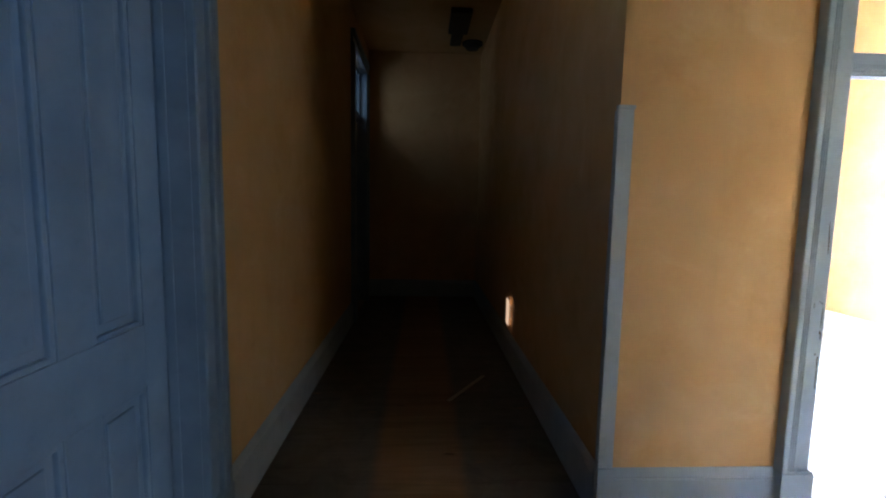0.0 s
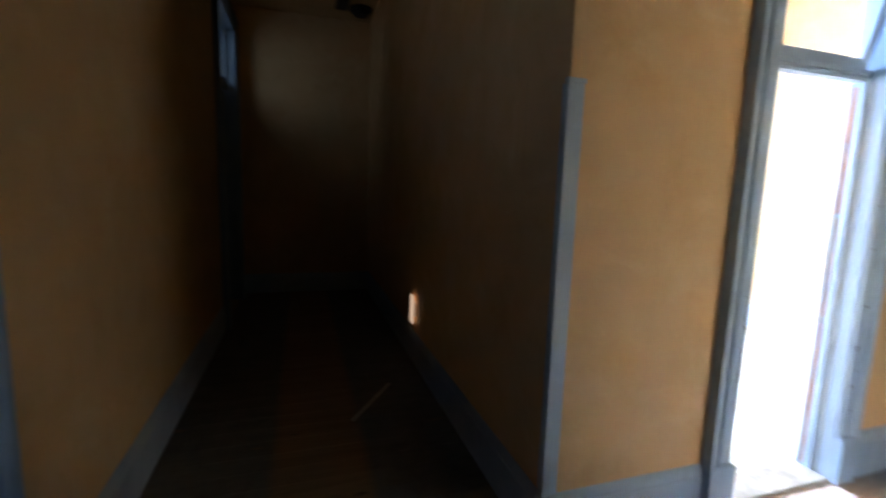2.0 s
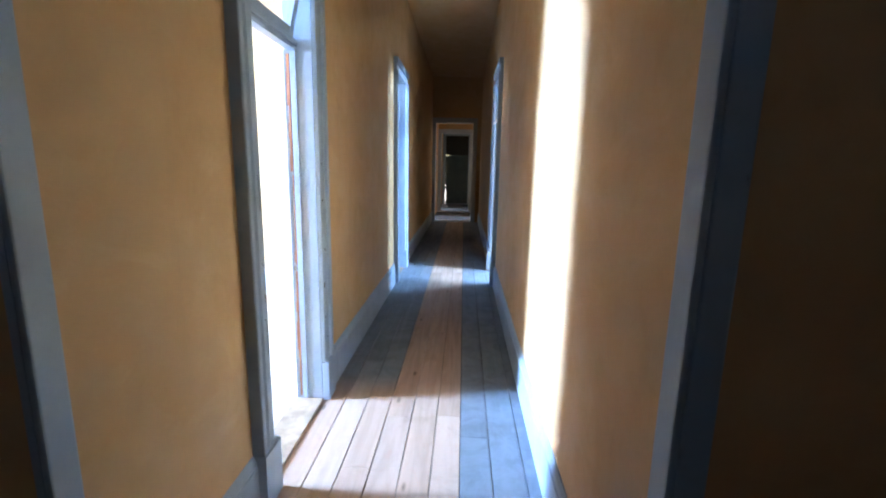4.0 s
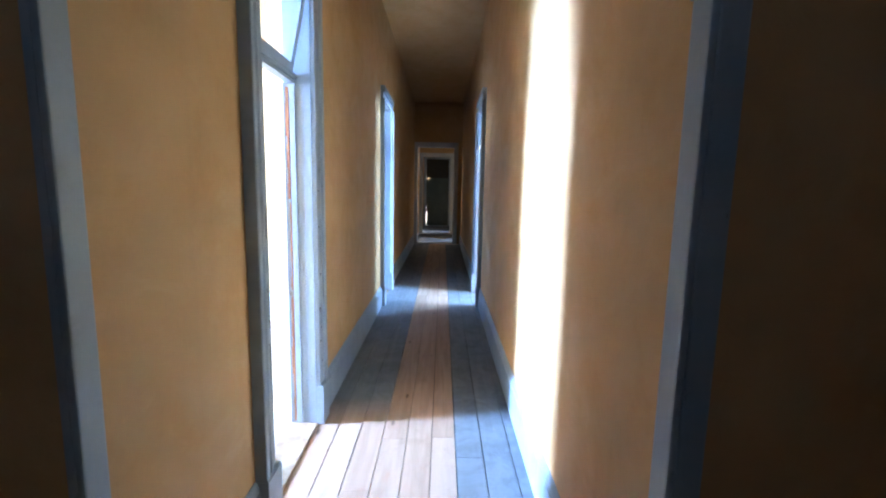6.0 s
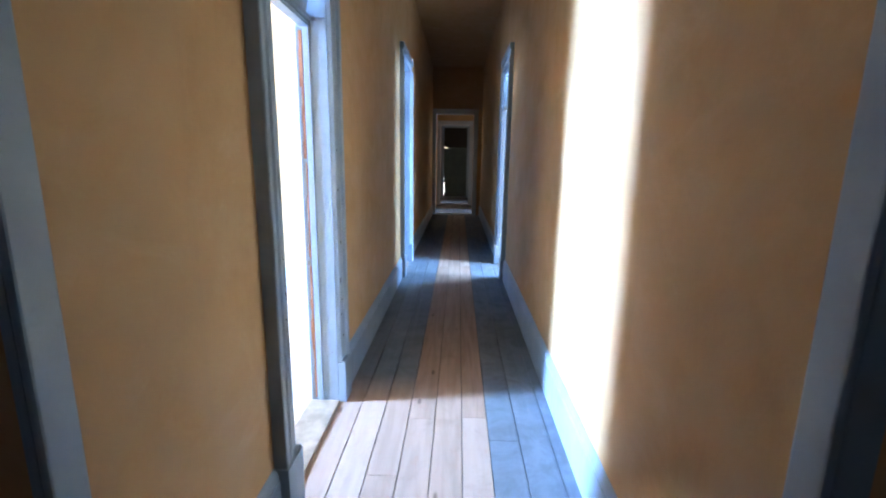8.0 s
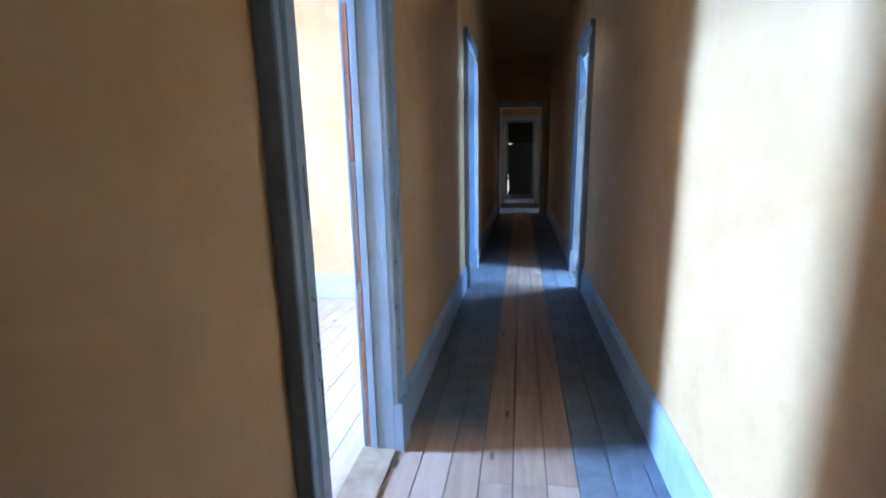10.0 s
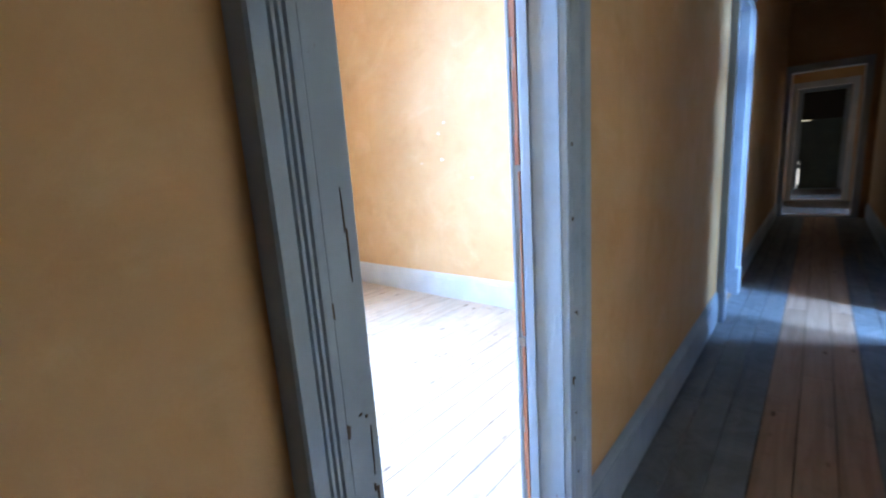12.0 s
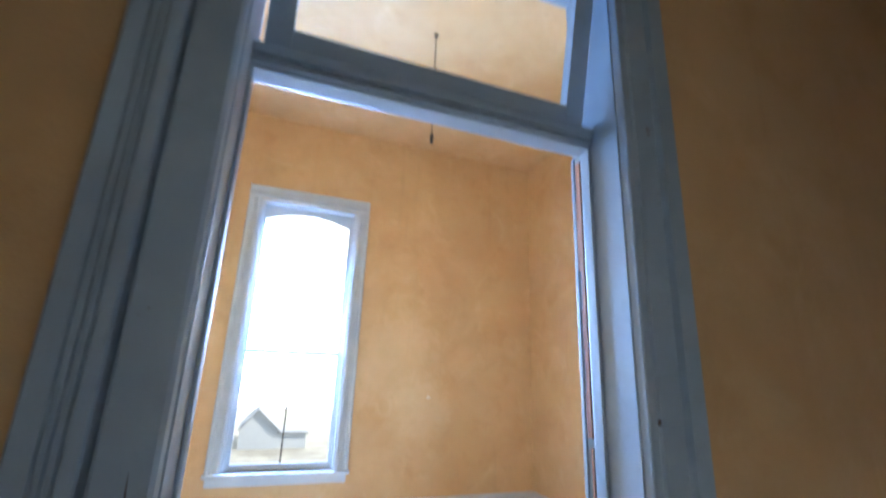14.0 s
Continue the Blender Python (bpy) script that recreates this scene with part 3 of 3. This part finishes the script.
# ---- things ----
# Outlet plate whose brightness is put in as glow; no lamp is known.
night = thing("glowing_outlet", pose(E, 4.16, 0.478), "small ivory outlet plate low on the hall wall, given a glow for its brightness", "night light")
boxpart("cover_plate", night, IVORY, -0.008, 0, -0.045, 0.045, -0.066, 0.066)
boxpart("body", night, IVORY, -0.026, -0.008, -0.034, 0.034, -0.060, 0.060)
boxpart("glowing_face", night, LIT, -0.034, -0.026, -0.055, 0.055, -0.125, 0.125, label="pale outlet face with its brightness put in as glow")


def rod(bm, a, b, r0, r1, sides=10):
    a, b = Vector(a), Vector(b)
    m = Matrix.Translation((a + b) / 2) @ (b - a).to_track_quat("Z", "Y").to_matrix().to_4x4()
    bmesh.ops.create_cone(bm, cap_ends=True, segments=sides, radius1=r0, radius2=r1, depth=(b - a).length, matrix=m)
    return bm


bm = rod(bmesh.new(), (S1 - S0 - 0.055, -0.030, 2.10), (S1 - S0 + 0.010, -0.092, 2.045), 0.008, 0.008)
block(bm, S1 - S0 - 0.075, S1 - S0 - 0.045, -0.06, -0.02, 2.08, 2.12, 0.004)
part("transom_latch", bm, IVORY, door_south, "pale metal transom latch")

stick = part("wooden_lath", block(bmesh.new(), -0.30, 0.30, -0.013, 0.013, 0, 0.008, 0.002), plain("pale_lath_wood", (0.55, 0.50, 0.44), 0.55))
stick.matrix_basis = pose(0.27, 3.47, 0.001, 0, 0, 55.8)
tagged(stick, "pale broken wooden lath lying on the hall floor", "lath")

pend = thing("pull_cord", pose(2.86, 4.267, RH), "thin ceiling cord with a small dark pull knob", "cord")
bm = rod(bmesh.new(), (0, 0, 0), (0, 0, -0.02), 0.02, 0.016, 16)
part("ceiling_rose", bm, CORD, pend)
part("cord", rod(bmesh.new(), (0, 0, -0.02), (0.004, 0, -0.98), 0.004, 0.004, 8), CORD, pend)
bm = rod(bmesh.new(), (0.004, 0, -0.96), (0.004, 0, -0.99), 0.007, 0.016, 14)
rod(bm, (0.004, 0, -0.99), (0.004, 0, -1.05), 0.016, 0.013, 14)
part("fitting", bm, DARK, pend, "dark pull knob")

lamp = thing("ceiling_light", pose(0.31, 6.0, H), "dark unlit ceiling light on the hall ceiling", "ceiling light")
bm = block(bmesh.new(), -0.13, 0.13, -0.55, 0.15, -0.07, 0, 0.02)
part("housing", bm, DARK, lamp)
bm = block(bmesh.new(), -0.08, 0.08, 0.15, 0.62, -0.06, 0, 0.02)
part("gear_box", bm, DARK, lamp)
det = thing("ceiling_alarm", pose(0.56, 6.62, H), "round dark alarm fixed to the hall ceiling", "alarm")
part("base", rod(bmesh.new(), (0, 0, 0), (0, 0, -0.03), 0.15, 0.15, 28), DARK, det)
part("cap", rod(bmesh.new(), (0, 0, -0.03), (0, 0, -0.09), 0.13, 0.09, 28), DARK, det)

# chips in the room's plaster, down to white
random.seed(9)
for x, y, z, r, on in ((X1, 4.412, 1.52, 0.038, "e"), (X1, 4.028, 1.318, 0.022, "e"), (X1, 4.44, 1.79, 0.026, "e"), (X1, 4.357, 1.893, 0.024, "e"), (X1, 4.70, 1.49, 0.018, "e"), (3.621, Y1, 1.31, 0.04, "n")):
    bm = bmesh.new()
    n = 11
    pts = []
    for i in range(n):
        a = 2 * math.pi * i / n
        q = r * random.uniform(0.4, 0.85)
        pts.append((q * math.cos(a), q * 0.75 * math.sin(a)))
    prism(bm, pts, (lambda u, v, w, y=y, z=z: Vector((X1 - w, y + u, z + v))) if on == "e" else (lambda u, v, w, x=x, z=z: Vector((x + u, Y1 - w, z + v))), 0.0015)
    part("plaster_chip", bm, CHALK, wall_room_east if on == "e" else wall_room_north, "bare white chip in the plaster")

# ---- outside ----
GROUND = -11.6
land = plain("dry_grass", (0.42, 0.40, 0.34), 0.95, 0, 0.3, 0.4)
bm = block(bmesh.new(), -900, 900, -900, 900, GROUND - 0.3, GROUND)
tagged(part("ground", bm, land), "open dry grass ground outside the building", "ground", kind="structure")
SIDING = plain("grey_siding", (0.62, 0.66, 0.70), 0.8)
ROOF = plain("weathered_shingles", (0.40, 0.42, 0.45), 0.9)
house = thing("house", pose(1.2, 84, GROUND), "grey gabled wooden house with a lean-to, seen through the window", "house")
bm = prism(bmesh.new(), [(-2.7, 0), (3.1, 0), (3.1, 3.0), (-0.2, 5.9), (-2.7, 3.0)], lambda u, v, w: Vector((u, w, v)), 12)
part("wall", bm, SIDING, house)
for a, b, c in ((-3.1, 2.6, -0.2), (3.5, 2.65, -0.2)):
    bm = prism(bmesh.new(), [(c, 5.92), (a, b), (a, b + 0.25), (c, 6.2)], lambda u, v, w: Vector((u, -0.5 + w, v)), 13)
    part("roof", bm, ROOF, house)
for x in (-1.9, -0.3, 1.3):
    w = boxpart("window", house, SIDING, x, x + 0.8, -0.05, 0.02, 0.8, 2.4)
    boxpart("frame", w, PALE, x - 0.08, x + 0.88, -0.09, -0.05, 2.4, 2.52)
bm = block(bmesh.new(), 3.1, 7.8, 0.6, 10, 0, 2.3)
part("lean_to", bm, SIDING, house)
bm = block(bmesh.new(), 3.1, 8.1, 0.2, 10.4, 2.302, 2.6)
part("lean_to_roof", bm, ROOF, house)

HAZE = glowing("bright_haze", (0.86, 0.93, 1.0), 3.0)
tagged(part("backdrop", block(bmesh.new(), -160, 160, 160, 160.2, GROUND - 0.2, 80), HAZE), "bright white hazy sky beyond the house", "sky", kind="structure")

# ---- floors ----
floor = tagged(part("floor", block(bmesh.new(), -1.9, FAR + 1.0, -3.36, 7.3, -0.25, -0.024), UNDER), "old wooden floor of narrow boards, grey-painted edges and bare middle lane", "floor", kind="structure")
PLANKS = {}


def plank(x0, x1, y0, y1, material):
    """One floorboard, 24 mm thick, its mesh shared with boards of its length."""
    length, wide = round((x1 - x0) * 4) / 4, round(y1 - y0, 3)
    key = (length, wide, material.name)
    if key not in PLANKS:
        g = 0.0023 if material is not ROOM else 0.0016
        PLANKS[key] = mesh_of("board", prism(bmesh.new(), [(g, 0), (wide - g, 0), (wide - g, 0.0215), (wide - g - 0.002, 0.0235), (g + 0.002, 0.0235), (g, 0.0215)],
                                             lambda u, v, w: Vector((w, u, v)), 1.0), material)
    ob = new("board", PLANKS[key])
    ob.parent = floor
    ob.matrix_basis = Matrix.Translation((x0 + 0.0012, y0, -0.0235)) @ Matrix.Diagonal((x1 - x0 - 0.0024, 1, 1, 1))


def lay(x0, x1, rows, material, lengths, seed):
    rnd = random.Random(seed)
    for y0, y1 in rows:
        at = x0 - rnd.uniform(0, 2.5)
        while at < x1:
            to = at + rnd.choice(lengths)
            a, b = max(at, x0), min(to, x1)
            if b - a > 0.05:
                plank(a, b, y0, y1, material)
            at = to


def rows_of(y0, y1, wide):
    n = max(1, round((y1 - y0) / wide))
    return [(y0 + (y1 - y0) * i / n, y0 + (y1 - y0) * (i + 1) / n) for i in range(n)]


joints = (S, 0.700, 0.868, 1.030, 1.175, 1.330, 1.484, 1.636, 1.785, N)
main = list(zip(joints, joints[1:]))
lay(E, 12.2, main[:3] + main[4:6] + main[7:], CORRIDOR, (3.0, 3.75, 4.5), 3)
for row, ends in ((3, (E, 2.437, 6.2, 9.6, 12.2)), (6, (E, 1.93, 5.4, 9.1, 12.2))):
    for a, b in zip(ends, ends[1:]):
        plank(a, b, *main[row], CORRIDOR)
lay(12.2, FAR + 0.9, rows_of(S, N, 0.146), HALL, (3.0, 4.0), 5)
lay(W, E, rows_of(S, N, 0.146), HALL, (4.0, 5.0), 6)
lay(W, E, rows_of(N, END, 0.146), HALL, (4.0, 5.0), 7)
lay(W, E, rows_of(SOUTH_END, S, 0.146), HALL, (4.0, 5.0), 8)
lay(X0, X1, rows_of(N + T, Y1, 0.15), ROOM, (3.25, 4.5, 5.0), 9)
lay(4.96, 8.6, rows_of(-3.2, S - T, 0.18), ROOM, (4.0, 5.0), 10)
